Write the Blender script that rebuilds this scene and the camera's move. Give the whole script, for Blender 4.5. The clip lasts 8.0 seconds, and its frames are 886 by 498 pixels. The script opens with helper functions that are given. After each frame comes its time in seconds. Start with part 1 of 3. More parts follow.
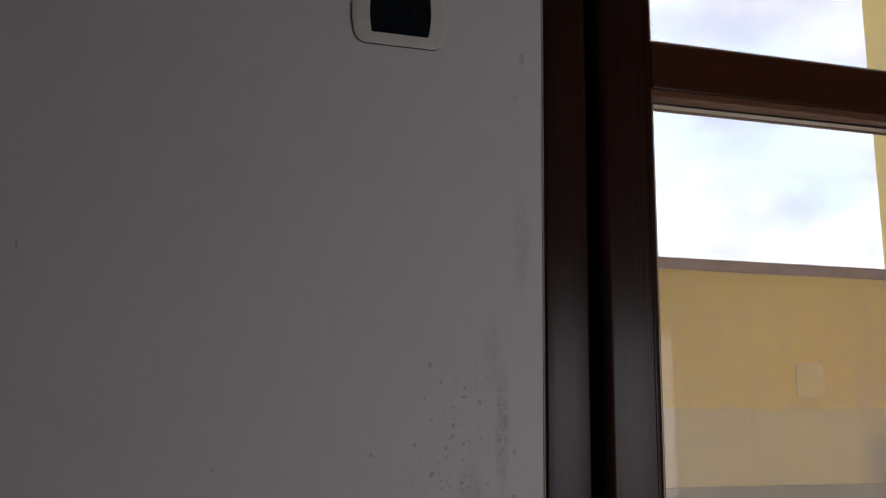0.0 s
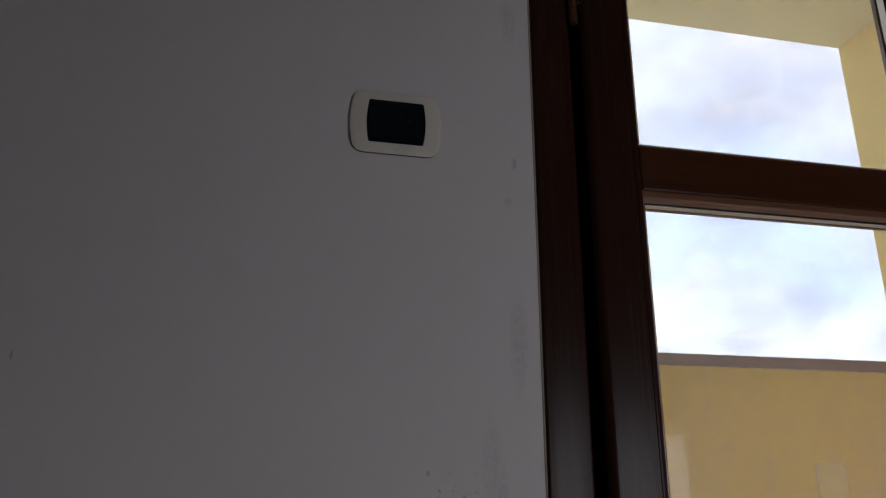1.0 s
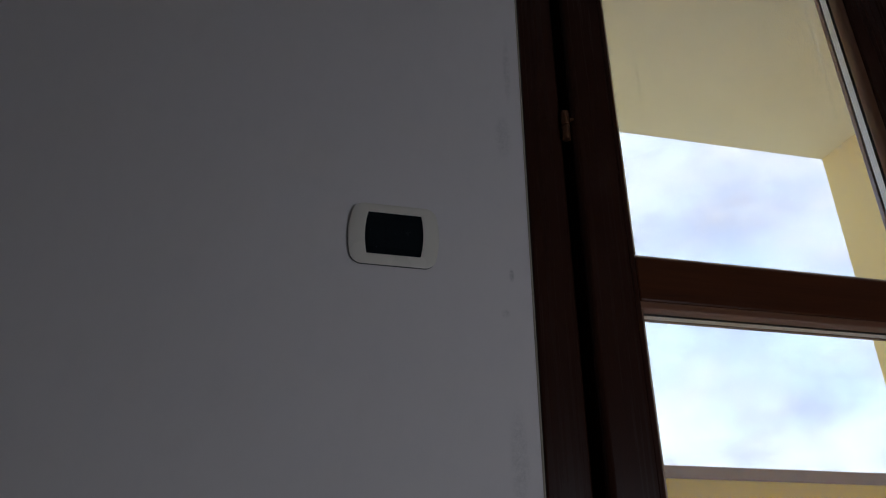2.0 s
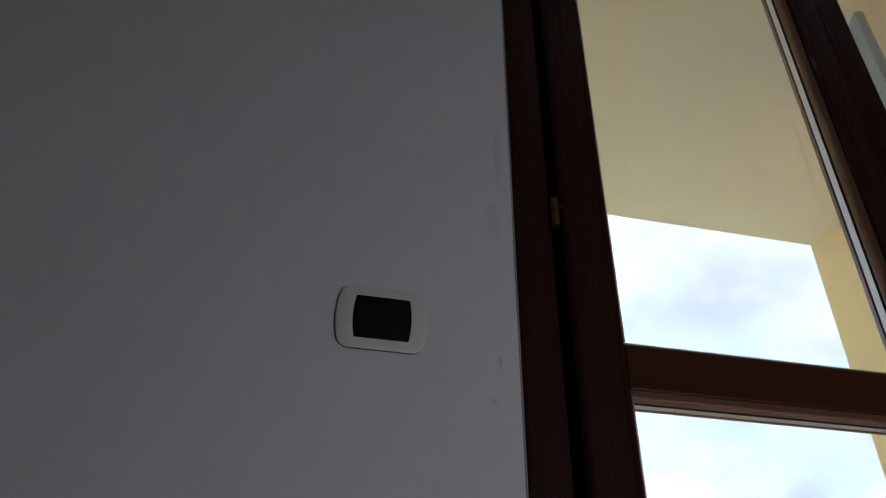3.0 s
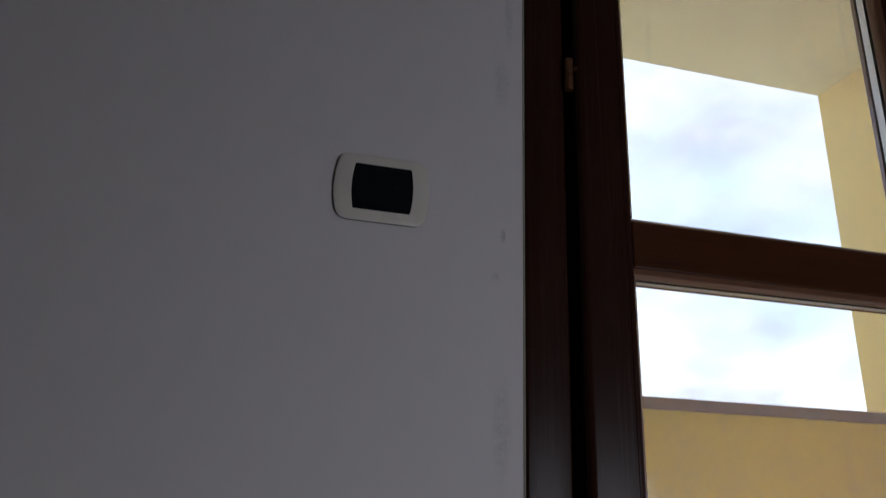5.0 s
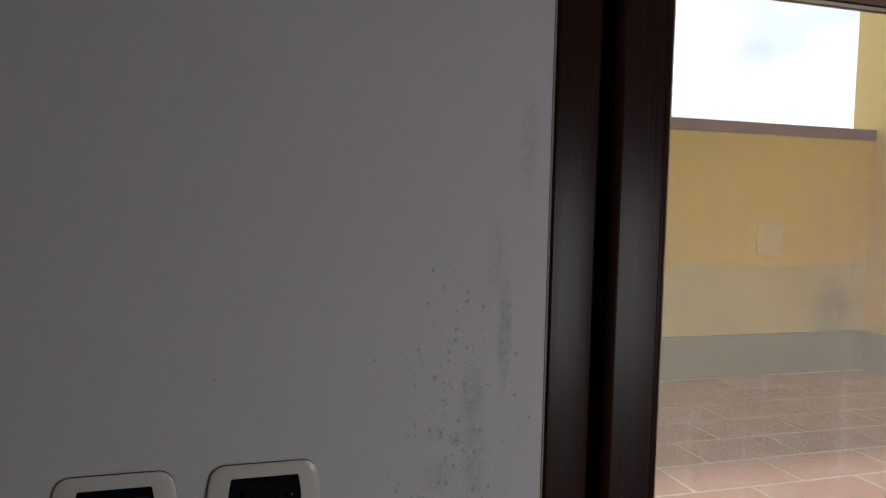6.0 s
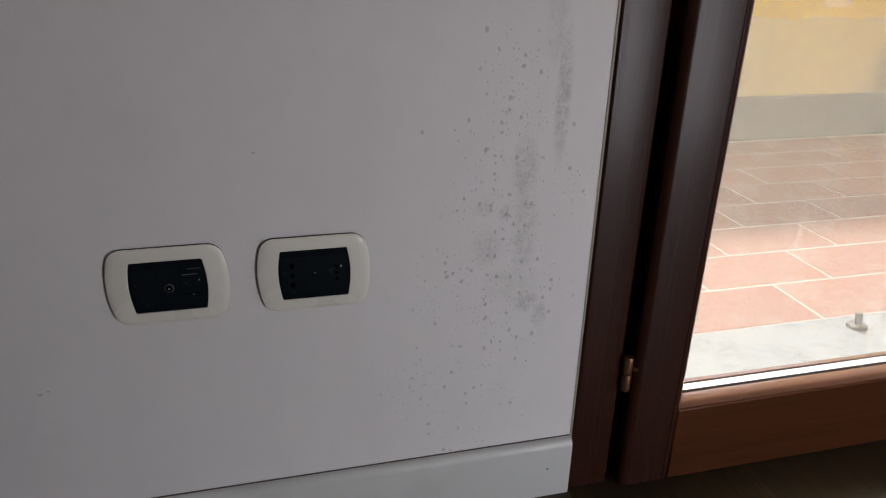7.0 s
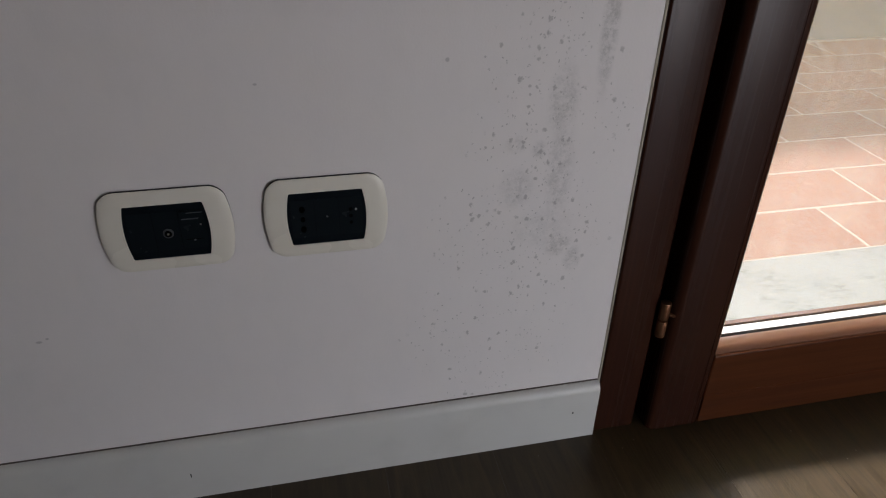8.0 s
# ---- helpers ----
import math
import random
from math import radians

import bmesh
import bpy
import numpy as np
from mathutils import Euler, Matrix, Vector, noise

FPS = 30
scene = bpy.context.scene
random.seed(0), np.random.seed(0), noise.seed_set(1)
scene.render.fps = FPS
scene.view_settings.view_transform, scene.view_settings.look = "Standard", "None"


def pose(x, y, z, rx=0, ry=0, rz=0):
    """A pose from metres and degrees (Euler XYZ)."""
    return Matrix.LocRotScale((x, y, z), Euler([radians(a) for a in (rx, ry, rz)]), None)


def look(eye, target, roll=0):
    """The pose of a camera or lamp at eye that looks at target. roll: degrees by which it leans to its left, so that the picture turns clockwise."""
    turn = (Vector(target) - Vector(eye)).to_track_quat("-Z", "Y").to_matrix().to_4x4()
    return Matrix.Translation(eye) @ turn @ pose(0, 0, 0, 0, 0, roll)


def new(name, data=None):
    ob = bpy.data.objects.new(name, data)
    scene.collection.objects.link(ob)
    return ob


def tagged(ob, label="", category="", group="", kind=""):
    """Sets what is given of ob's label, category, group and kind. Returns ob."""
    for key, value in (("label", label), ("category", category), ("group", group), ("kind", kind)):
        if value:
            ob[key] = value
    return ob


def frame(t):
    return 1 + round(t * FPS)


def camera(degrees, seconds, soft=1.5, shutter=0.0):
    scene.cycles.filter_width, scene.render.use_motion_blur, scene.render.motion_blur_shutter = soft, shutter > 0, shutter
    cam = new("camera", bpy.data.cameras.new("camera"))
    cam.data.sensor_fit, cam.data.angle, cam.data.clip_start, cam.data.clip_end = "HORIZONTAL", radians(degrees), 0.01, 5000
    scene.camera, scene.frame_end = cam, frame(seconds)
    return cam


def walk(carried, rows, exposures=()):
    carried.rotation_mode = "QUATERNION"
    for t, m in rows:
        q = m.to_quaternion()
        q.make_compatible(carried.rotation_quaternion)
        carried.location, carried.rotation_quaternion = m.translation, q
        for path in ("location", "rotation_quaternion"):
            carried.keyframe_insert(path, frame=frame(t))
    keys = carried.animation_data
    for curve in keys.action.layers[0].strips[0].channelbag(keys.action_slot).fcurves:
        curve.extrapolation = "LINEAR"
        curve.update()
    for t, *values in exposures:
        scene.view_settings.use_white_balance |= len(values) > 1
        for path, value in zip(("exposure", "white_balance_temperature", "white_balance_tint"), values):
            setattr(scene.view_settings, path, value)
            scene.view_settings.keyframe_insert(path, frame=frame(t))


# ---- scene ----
cam = camera(64.7, 8.0, soft=1.1, shutter=0.1)
PATH = [
    (0, (-0.299, -0.782, 0.587), (0.134, 1.143, 0.914), 1.0),
    (0.5, (-0.2902, -0.7874, 0.5899), (0.1215, 1.1117, 1.059), 0.72),
    (1, (-0.288, -0.788, 0.593), (0.11, 1.079, 1.19), 0.2),
    (1.5, (-0.291, -0.785, 0.599), (0.098, 1.031, 1.342), -0.0),
    (3, (-0.285, -0.79, 0.611), (0.094, 0.858, 1.679), 0.7),
    (3.5, (-0.287, -0.791, 0.625), (0.085, 0.818, 1.754), 1.3),
    (4, (-0.286, -0.79, 0.636), (0.085, 0.793, 1.8), 1.6),
    (4.5, (-0.289, -0.784, 0.654), (0.098, 0.85, 1.74), 1.9),
    (5, (-0.298, -0.771, 0.673), (0.167, 1.068, 1.309), 2.0),
    (5.2, (-0.3, -0.753, 0.658), (0.192, 1.138, 1.084), 1.7),
    (6.3, (-0.347, -0.718, 0.66), (0.204, 1.173, 0.314), 1.5),
    (6.5, (-0.347, -0.701, 0.671), (0.174, 1.159, 0.153), 1.7),
    (7, (-0.349, -0.668, 0.66), (0.113, 1.107, -0.136), 1.2),
    (7.5, (-0.3475, -0.6275, 0.6498), (0.0730, 1.0755, -0.3095), 1.05),
    (8, (-0.334, -0.585, 0.672), (0.046, 1.066, -0.391), 1.2),
]
EXPOSURES = [(0.0, 1.8, 6750, 15), (0.5, 1.75, 6650, 15), (1.0, 1.66, 6550, 13), (1.5, 1.6, 6150, 10), (3.0, 1.84, 6100, 10), (4.5, 1.9, 6200, 12), (5.0, 1.85, 6200, 12),
             (6.5, 2.26, 6800, 13), (7.0, 2.92, 6650, 12), (7.5, 2.91, 6650, 12), (8.0, 2.82, 6700, 12)]
walk(cam, [(t, look(eye, target, roll)) for t, eye, target, roll in PATH], EXPOSURES)

ROOM_L, ROOM_R, ROOM_B, ROOM_H = -4.2, 1.80, -1.62, 2.75      # the room, in metres

# ---- light: bright broken cloud, soft sun in front of the terrace ----
SUN_ELEVATION, SUN_AZIMUTH = 49.0, 8.0      # degrees; azimuth from +y towards +x

world = bpy.data.worlds.new("sky")
scene.world = world
world.use_nodes = True
wt = world.node_tree
wt.nodes.clear()
w_out = wt.nodes.new("ShaderNodeOutputWorld")
w_bg = wt.nodes.new("ShaderNodeBackground")
w_sky = wt.nodes.new("ShaderNodeTexSky")
w_sky.sky_type = "NISHITA"
w_sky.sun_disc = False
w_sky.sun_elevation = radians(SUN_ELEVATION)
w_sky.sun_rotation = radians(SUN_AZIMUTH)
w_tc = wt.nodes.new("ShaderNodeTexCoord")
w_map = wt.nodes.new("ShaderNodeMapping")
w_map.inputs["Scale"].default_value = (1.0, 1.0, 1.9)
w_noise = wt.nodes.new("ShaderNodeTexNoise")
w_noise.inputs["Scale"].default_value = 4.2
w_noise.inputs["Detail"].default_value = 10.0
w_noise.inputs["Roughness"].default_value = 0.62
w_noise.inputs["Distortion"].default_value = 0.35
w_ramp = wt.nodes.new("ShaderNodeValToRGB")
w_ramp.color_ramp.elements[0].position = 0.30
w_ramp.color_ramp.elements[0].color = (0.12, 0.12, 0.12, 1)
w_ramp.color_ramp.elements[1].position = 0.62
w_ramp.color_ramp.elements[1].color = (1, 1, 1, 1)
w_cloud = wt.nodes.new("ShaderNodeValToRGB")
w_cloud.color_ramp.elements[0].position = 0.38
w_cloud.color_ramp.elements[0].color = (0.49, 0.535, 0.70, 1)
w_cloud.color_ramp.elements[1].position = 0.66
w_cloud.color_ramp.elements[1].color = (0.93, 0.945, 1.05, 1)
w_noise2 = wt.nodes.new("ShaderNodeTexNoise")
w_noise2.inputs["Scale"].default_value = 7.0
w_noise2.inputs["Detail"].default_value = 9.0
w_noise2.inputs["Distortion"].default_value = 0.2
w_gain = wt.nodes.new("ShaderNodeMix")
w_gain.data_type = "RGBA"
w_gain.blend_type = "MULTIPLY"
w_gain.inputs[0].default_value = 1.0
w_gain.inputs[7].default_value = (4.9, 4.9, 4.9, 1)
w_mix = wt.nodes.new("ShaderNodeMix")
w_mix.data_type = "RGBA"
wt.links.new(w_tc.outputs["Generated"], w_map.inputs["Vector"])
wt.links.new(w_map.outputs[0], w_noise.inputs["Vector"])
wt.links.new(w_map.outputs[0], w_noise2.inputs["Vector"])
wt.links.new(w_noise.outputs["Fac"], w_ramp.inputs[0])
wt.links.new(w_noise2.outputs["Fac"], w_cloud.inputs[0])
wt.links.new(w_cloud.outputs[0], w_gain.inputs[6])
wt.links.new(w_ramp.outputs[0], w_mix.inputs[0])
wt.links.new(w_sky.outputs[0], w_mix.inputs[6])
wt.links.new(w_gain.outputs[2], w_mix.inputs[7])
wt.links.new(w_mix.outputs[2], w_bg.inputs["Color"])
w_bg.inputs["Strength"].default_value = 0.12
wt.links.new(w_bg.outputs[0], w_out.inputs[0])

sun_data = bpy.data.lights.new("sun", "SUN")
sun_data.energy = 1.2
sun_data.angle = radians(7)
sun_data.color = (1.0, 0.95, 0.88)
sun = new("sun", sun_data)
el, az = radians(SUN_ELEVATION), radians(SUN_AZIMUTH)
sun.matrix_world = look((3 * math.sin(az) * math.cos(el), 3 * math.cos(az) * math.cos(el), 3 * math.sin(el)), (0, 0, 0))

# unseen fill lamp, added in a low opening made for it behind the camera
FILL_L, FILL_R, FILL_LO, FILL_HI = 0.30, 1.15, 0.03, 0.72
fill_data = bpy.data.lights.new("unseen_fill_lamp", "AREA")
fill_data.shape = "RECTANGLE"
fill_data.size, fill_data.size_y = FILL_R - FILL_L - 0.02, FILL_HI - FILL_LO - 0.02
fill_data.energy = 1.2
fill_data.color = (0.94, 0.94, 1.0)
fill_lamp = new("unseen_fill_lamp", fill_data)
fill_lamp.matrix_world = look(((FILL_L + FILL_R) / 2, ROOM_B - 0.004, (FILL_LO + FILL_HI) / 2), ((FILL_L + FILL_R) / 2, 0.0, (FILL_LO + FILL_HI) / 2))


# ---- materials ----
class Nodes:
    """Short hand for a material's node tree."""

    def __init__(self, name):
        self.mat = bpy.data.materials.new(name)
        self.mat.use_nodes = True
        self.t = self.mat.node_tree
        self.bsdf = self.t.nodes["Principled BSDF"]
        self.out = self.t.nodes["Material Output"]
        self.pos = self.t.nodes.new("ShaderNodeTexCoord").outputs["Object"]

    def put(self, socket, value):
        if hasattr(value, "is_output"):
            self.t.links.new(value, socket)
        elif isinstance(value, (tuple, list)) and len(value) == 3 and socket.type == "RGBA":
            socket.default_value = (*value, 1)
        else:
            socket.default_value = value

    def math(self, op, a, b=0.0, c=0.0, clamp=False):
        n = self.t.nodes.new("ShaderNodeMath")
        n.operation, n.use_clamp = op, clamp
        for s, v in zip(n.inputs, (a, b, c)):
            self.put(s, v)
        return n.outputs[0]

    def scaled(self, vec, scale, loc=(0, 0, 0)):
        n = self.t.nodes.new("ShaderNodeMapping")
        self.put(n.inputs["Vector"], vec)
        n.inputs["Scale"].default_value = scale
        n.inputs["Location"].default_value = loc
        return n.outputs[0]

    def noise(self, scale, detail=4.0, rough=0.55, vec=None, distortion=0.0):
        n = self.t.nodes.new("ShaderNodeTexNoise")
        self.put(n.inputs["Vector"], self.pos if vec is None else vec)
        n.inputs["Scale"].default_value = scale
        n.inputs["Detail"].default_value = detail
        n.inputs["Roughness"].default_value = rough
        n.inputs["Distortion"].default_value = distortion
        return n.outputs["Fac"]

    def cells(self, scale, vec=None, randomness=1.0):
        n = self.t.nodes.new("ShaderNodeTexVoronoi")
        self.put(n.inputs["Vector"], self.pos if vec is None else vec)
        n.inputs["Scale"].default_value = scale
        n.inputs["Randomness"].default_value = randomness
        sep = self.t.nodes.new("ShaderNodeSeparateColor")
        self.t.links.new(n.outputs["Color"], sep.inputs[0])
        return n.outputs["Distance"], sep.outputs[0], sep.outputs[1]

    def ramp(self, fac, a, b, lo=0.0, hi=1.0):
        n = self.t.nodes.new("ShaderNodeMapRange")
        n.interpolation_type = "SMOOTHSTEP"
        self.put(n.inputs[0], fac)
        for s, v in zip(list(n.inputs)[1:5], (a, b, lo, hi)):
            self.put(s, v)
        return n.outputs[0]

    def mix(self, fac, a, b, blend="MIX"):
        n = self.t.nodes.new("ShaderNodeMix")
        n.data_type, n.blend_type = "RGBA", blend
        self.put(n.inputs[0], fac)
        self.put(n.inputs[6], a)
        self.put(n.inputs[7], b)
        return n.outputs[2]

    def axis(self, which):
        n = self.t.nodes.new("ShaderNodeSeparateXYZ")
        self.put(n.inputs[0], self.pos)
        return n.outputs[which]

    def random(self):
        return self.t.nodes.new("ShaderNodeObjectInfo").outputs["Random"]

    def bump(self, height, strength, distance):
        n = self.t.nodes.new("ShaderNodeBump")
        n.inputs["Strength"].default_value = strength
        n.inputs["Distance"].default_value = distance
        self.put(n.inputs["Height"], height)
        self.t.links.new(n.outputs[0], self.bsdf.inputs["Normal"])

    def done(self, color=None, rough=None, **more):
        if color is not None:
            self.put(self.bsdf.inputs["Base Color"], color)
        if rough is not None:
            self.put(self.bsdf.inputs["Roughness"], rough)
        for key, value in more.items():
            self.put(self.bsdf.inputs[key.replace("_", " ")], value)
        return self.mat


def spot_mask(n, x, z, rx, rz, soft=0.6):
    """A soft-edged oval at x, z on a wall that faces the y axis."""
    v = n.scaled(n.pos, (1 / rx, 0.0, 1 / rz), (-x / rx, 0.0, -z / rz))
    length = n.t.nodes.new("ShaderNodeVectorMath")
    length.operation = "LENGTH"
    n.put(length.inputs[0], v)
    return n.ramp(length.outputs["Value"], 1.0 - soft, 1.0 + soft, 1.0, 0.0)


def mouldy_wall_paint():
    n = Nodes("white_wall_paint")
    base = n.mix(n.noise(2.2, 3), (0.715, 0.680, 0.665), (0.775, 0.740, 0.725))
    base = n.mix(n.ramp(n.noise(9, 5), 0.52, 0.8, 0, 0.22), base, (0.60, 0.585, 0.57))
    brush = n.noise(1.0, 5, 0.65, n.scaled(n.pos, (34.0, 1.0, 17.0)))
    base = n.mix(n.ramp(brush, 0.42, 0.70, 0, 0.13), base, (0.62, 0.605, 0.60))
    # the patch of mould beside the door: a region of specks, rubbed streaks, blotches
    warp = n.noise(26, 3)
    region = n.math("MAXIMUM", spot_mask(n, -0.112, 0.400, 0.052, 0.115, 0.55), spot_mask(n, -0.098, 0.515, 0.040, 0.075, 0.6))
    region = n.math("MAXIMUM", region, n.math("MULTIPLY", spot_mask(n, -0.120, 0.300, 0.080, 0.075, 0.6), 0.92))
    region = n.math("MAXIMUM", region, n.math("MULTIPLY", spot_mask(n, -0.145, 0.190, 0.085, 0.10, 0.6), 0.62))
    region = n.math("MAXIMUM", region, n.math("MULTIPLY", spot_mask(n, -0.036, 0.425, 0.020, 0.060, 0.5), 0.66))
    region = n.math("MULTIPLY", region, n.ramp(warp, 0.28, 0.58, 0.62, 1.08))
    specks = 0.0
    for scale, size, offset in ((78, 0.20, 0.0), (105, 0.24, 3.1), (150, 0.27, 5.3), (240, 0.30, 7.7)):
        shifted = n.scaled(n.pos, (1.0, 1.0, 0.82), (offset, offset, offset))
        wob = n.t.nodes.new("ShaderNodeVectorMath")
        wob.operation = "ADD"
        jit = n.t.nodes.new("ShaderNodeTexNoise")
        jit.inputs["Scale"].default_value = 260
        n.put(jit.inputs["Vector"], n.pos)
        sc = n.scaled(jit.outputs["Color"], (0.005, 0.005, 0.005))
        n.put(wob.inputs[0], shifted)
        n.put(wob.inputs[1], sc)
        dist, r1, r2 = n.cells(scale, wob.outputs[0])
        present = n.ramp(n.math("ADD", r1, n.math("MULTIPLY", region, 0.63)), 0.98, 1.06)
        radius = n.math("MULTIPLY_ADD", n.math("POWER", r2, 1.6), size, 0.07)
        blob = n.ramp(n.math("SUBTRACT", dist, radius), -0.11, 0.04, 1.0, 0.0)
        one = n.math("MULTIPLY", n.math("MULTIPLY", blob, present), n.math("MULTIPLY_ADD", r2, 0.55, 0.45))
        specks = one if specks == 0.0 else n.math("MAXIMUM", specks, one)
    specks = n.math("MULTIPLY", specks, n.ramp(region, 0.02, 0.3))
    edge = n.noise(95, 5, 0.75)
    mottle = n.noise(330, 4, 0.7)
    smear = 0.0
    for x, z, rx, rz, dark in ((-0.0505, 0.520, 0.0075, 0.062, 0.50), (-0.087, 0.445, 0.013, 0.030, 0.40), (-0.083, 0.372, 0.012, 0.050, 0.36),
                               (-0.106, 0.397, 0.007, 0.008, 0.36), (-0.127, 0.357, 0.015, 0.019, 0.32), (-0.131, 0.404, 0.009, 0.008, 0.30),
                               (-0.077, 0.288, 0.014, 0.013, 0.44), (-0.058, 0.268, 0.009, 0.014, 0.38), (-0.095, 0.310, 0.030, 0.020, 0.20),
                               (-0.030, 1.180, 0.010, 0.03, 0.30), (-0.020, 1.300, 0.005, 0.05, 0.30), (-0.027, 0.965, 0.003, 0.008, 0.6),
                               (-0.037, 0.912, 0.005, 0.005, 0.4), (-0.027, 0.735, 0.010, 0.05, 0.30), (-0.063, 0.600, 0.010, 0.04, 0.24)):
        one = n.math("MULTIPLY", spot_mask(n, x, z, rx, rz, 0.5), dark)
        smear = one if smear == 0.0 else n.math("MAXIMUM", smear, one)
    smear = n.math("MULTIPLY", smear, n.math("MULTIPLY", n.ramp(edge, 0.36, 0.60, 0.15, 1.0), n.ramp(mottle, 0.35, 0.62, 0.45, 1.1)))
    marks = 0.0
    for x, z, rx, rz in ((-0.569, 0.701, 0.0013, 0.005), (-0.592, 0.236, 0.0028, 0.0014), (-0.584, 0.239, 0.0015, 0.0012), (-0.363, 0.476, 0.0016, 0.001),
                         (-0.199, 0.489, 0.0018, 0.002), (-0.136, 0.587, 0.002, 0.003), (-0.165, 0.490, 0.001, 0.001)):
        one = spot_mask(n, x, z, rx, rz, 0.4)
        marks = one if marks == 0.0 else n.math("MAXIMUM", marks, one)
    col = n.mix(smear, base, (0.29, 0.285, 0.275))
    col = n.mix(n.math("MULTIPLY", specks, 0.52), col, (0.22, 0.215, 0.20))
    col = n.mix(n.math("MULTIPLY", marks, 0.38), col, (0.16, 0.15, 0.16))
    fine = n.math("ADD", n.noise(420, 2), n.math("MULTIPLY", n.noise(70, 4), 0.8))
    n.bump(fine, 0.13, 0.001)
    return n.done(col, n.ramp(n.noise(12), 0.3, 0.7, 0.72, 0.9))


def plain_wall_paint(name, a, b, grain=90, rough=0.85):
    n = Nodes(name)
    col = n.mix(n.noise(2.6, 4), a, b)
    col = n.mix(n.ramp(n.noise(14, 6, 0.65), 0.5, 0.8, 0, 0.25), col, tuple(v * 0.72 for v in a))
    col = n.mix(n.ramp(n.noise(grain * 0.7, 6, 0.75), 0.45, 0.68, 0, 0.30), col, tuple(v * 0.66 for v in a))
    n.bump(n.math("ADD", n.noise(grain, 5), n.noise(grain * 4, 2)), 0.35, 0.002)
    return n.done(col, rough)


def parapet_paint():
    n = Nodes("yellow_render_with_pale_base")
    z = n.axis(2)
    yellow = n.mix(n.noise(3.0, 5), (0.87, 0.680, 0.025), (0.91, 0.745, 0.07))
    pale = n.mix(n.noise(7.0, 5), (0.70, 0.66, 0.42), (0.78, 0.75, 0.52))
    ragged = n.math("ADD", z, n.math("MULTIPLY", n.math("SUBTRACT", n.noise(11, 5, 0.7), 0.5), 0.06))
    col = n.mix(n.ramp(ragged, 0.435, 0.455), pale, yellow)
    streak = n.noise(1.0, 5, 0.6, n.scaled(n.pos, (16.0, 1.0, 1.2)))
    col = n.mix(n.ramp(streak, 0.55, 0.78, 0, 0.22), col, (0.45, 0.38, 0.25))
    # soft blue-grey oval low on the right part
    blue_patch = n.math("MULTIPLY", spot_mask(n, 2.05, 0.24, 0.10, 0.12, 0.7), n.ramp(n.noise(9, 4), 0.3, 0.6, 0.4, 0.85))
    col = n.mix(blue_patch, col, (0.26, 0.30, 0.36))
    n.bump(n.math("ADD", n.noise(120, 4), n.noise(400, 2)), 0.5, 0.003)
    return n.done(col, 0.9)


def stained_wood():
    n = Nodes("dark_stained_wood")
    grain = n.noise(1.0, 6, 0.6, n.scaled(n.pos, (130.0, 130.0, 2.0)), 0.3)
    fine = n.noise(1.0, 3, 0.6, n.scaled(n.pos, (420.0, 420.0, 9.0)))
    col = n.mix(grain, (0.0190, 0.0064, 0.0037), (0.042, 0.0142, 0.0080))
    col = n.mix(n.ramp(fine, 0.55, 0.8, 0, 0.3), col, (0.014, 0.005, 0.003))
    col = n.mix(n.ramp(grain, 0.58, 0.76, 0, 0.25), col, (0.090, 0.034, 0.018))
    n.bump(fine, 0.12, 0.0006)
    return n.done(col, n.ramp(grain, 0.3, 0.7, 0.29, 0.24), Specular_IOR_Level=0.19)


def stained_wood_across():
    n = Nodes("dark_stained_rail_wood_lit")
    grain = n.noise(1.0, 6, 0.6, n.scaled(n.pos, (3.5, 90.0, 90.0)), 0.4)
    fine = n.noise(1.0, 3, 0.6, n.scaled(n.pos, (9.0, 420.0, 420.0)))
    # tone lifted above the stiles' same wood for the bounce light on the rail
    col = n.mix(grain, (0.030, 0.0088, 0.0034), (0.098, 0.0295, 0.0105))
    col = n.mix(n.ramp(fine, 0.55, 0.8, 0, 0.5), col, (0.018, 0.007, 0.004))
    n.bump(fine, 0.12, 0.0006)
    return n.done(col, n.ramp(grain, 0.3, 0.7, 0.40, 0.30), Specular_IOR_Level=0.13)


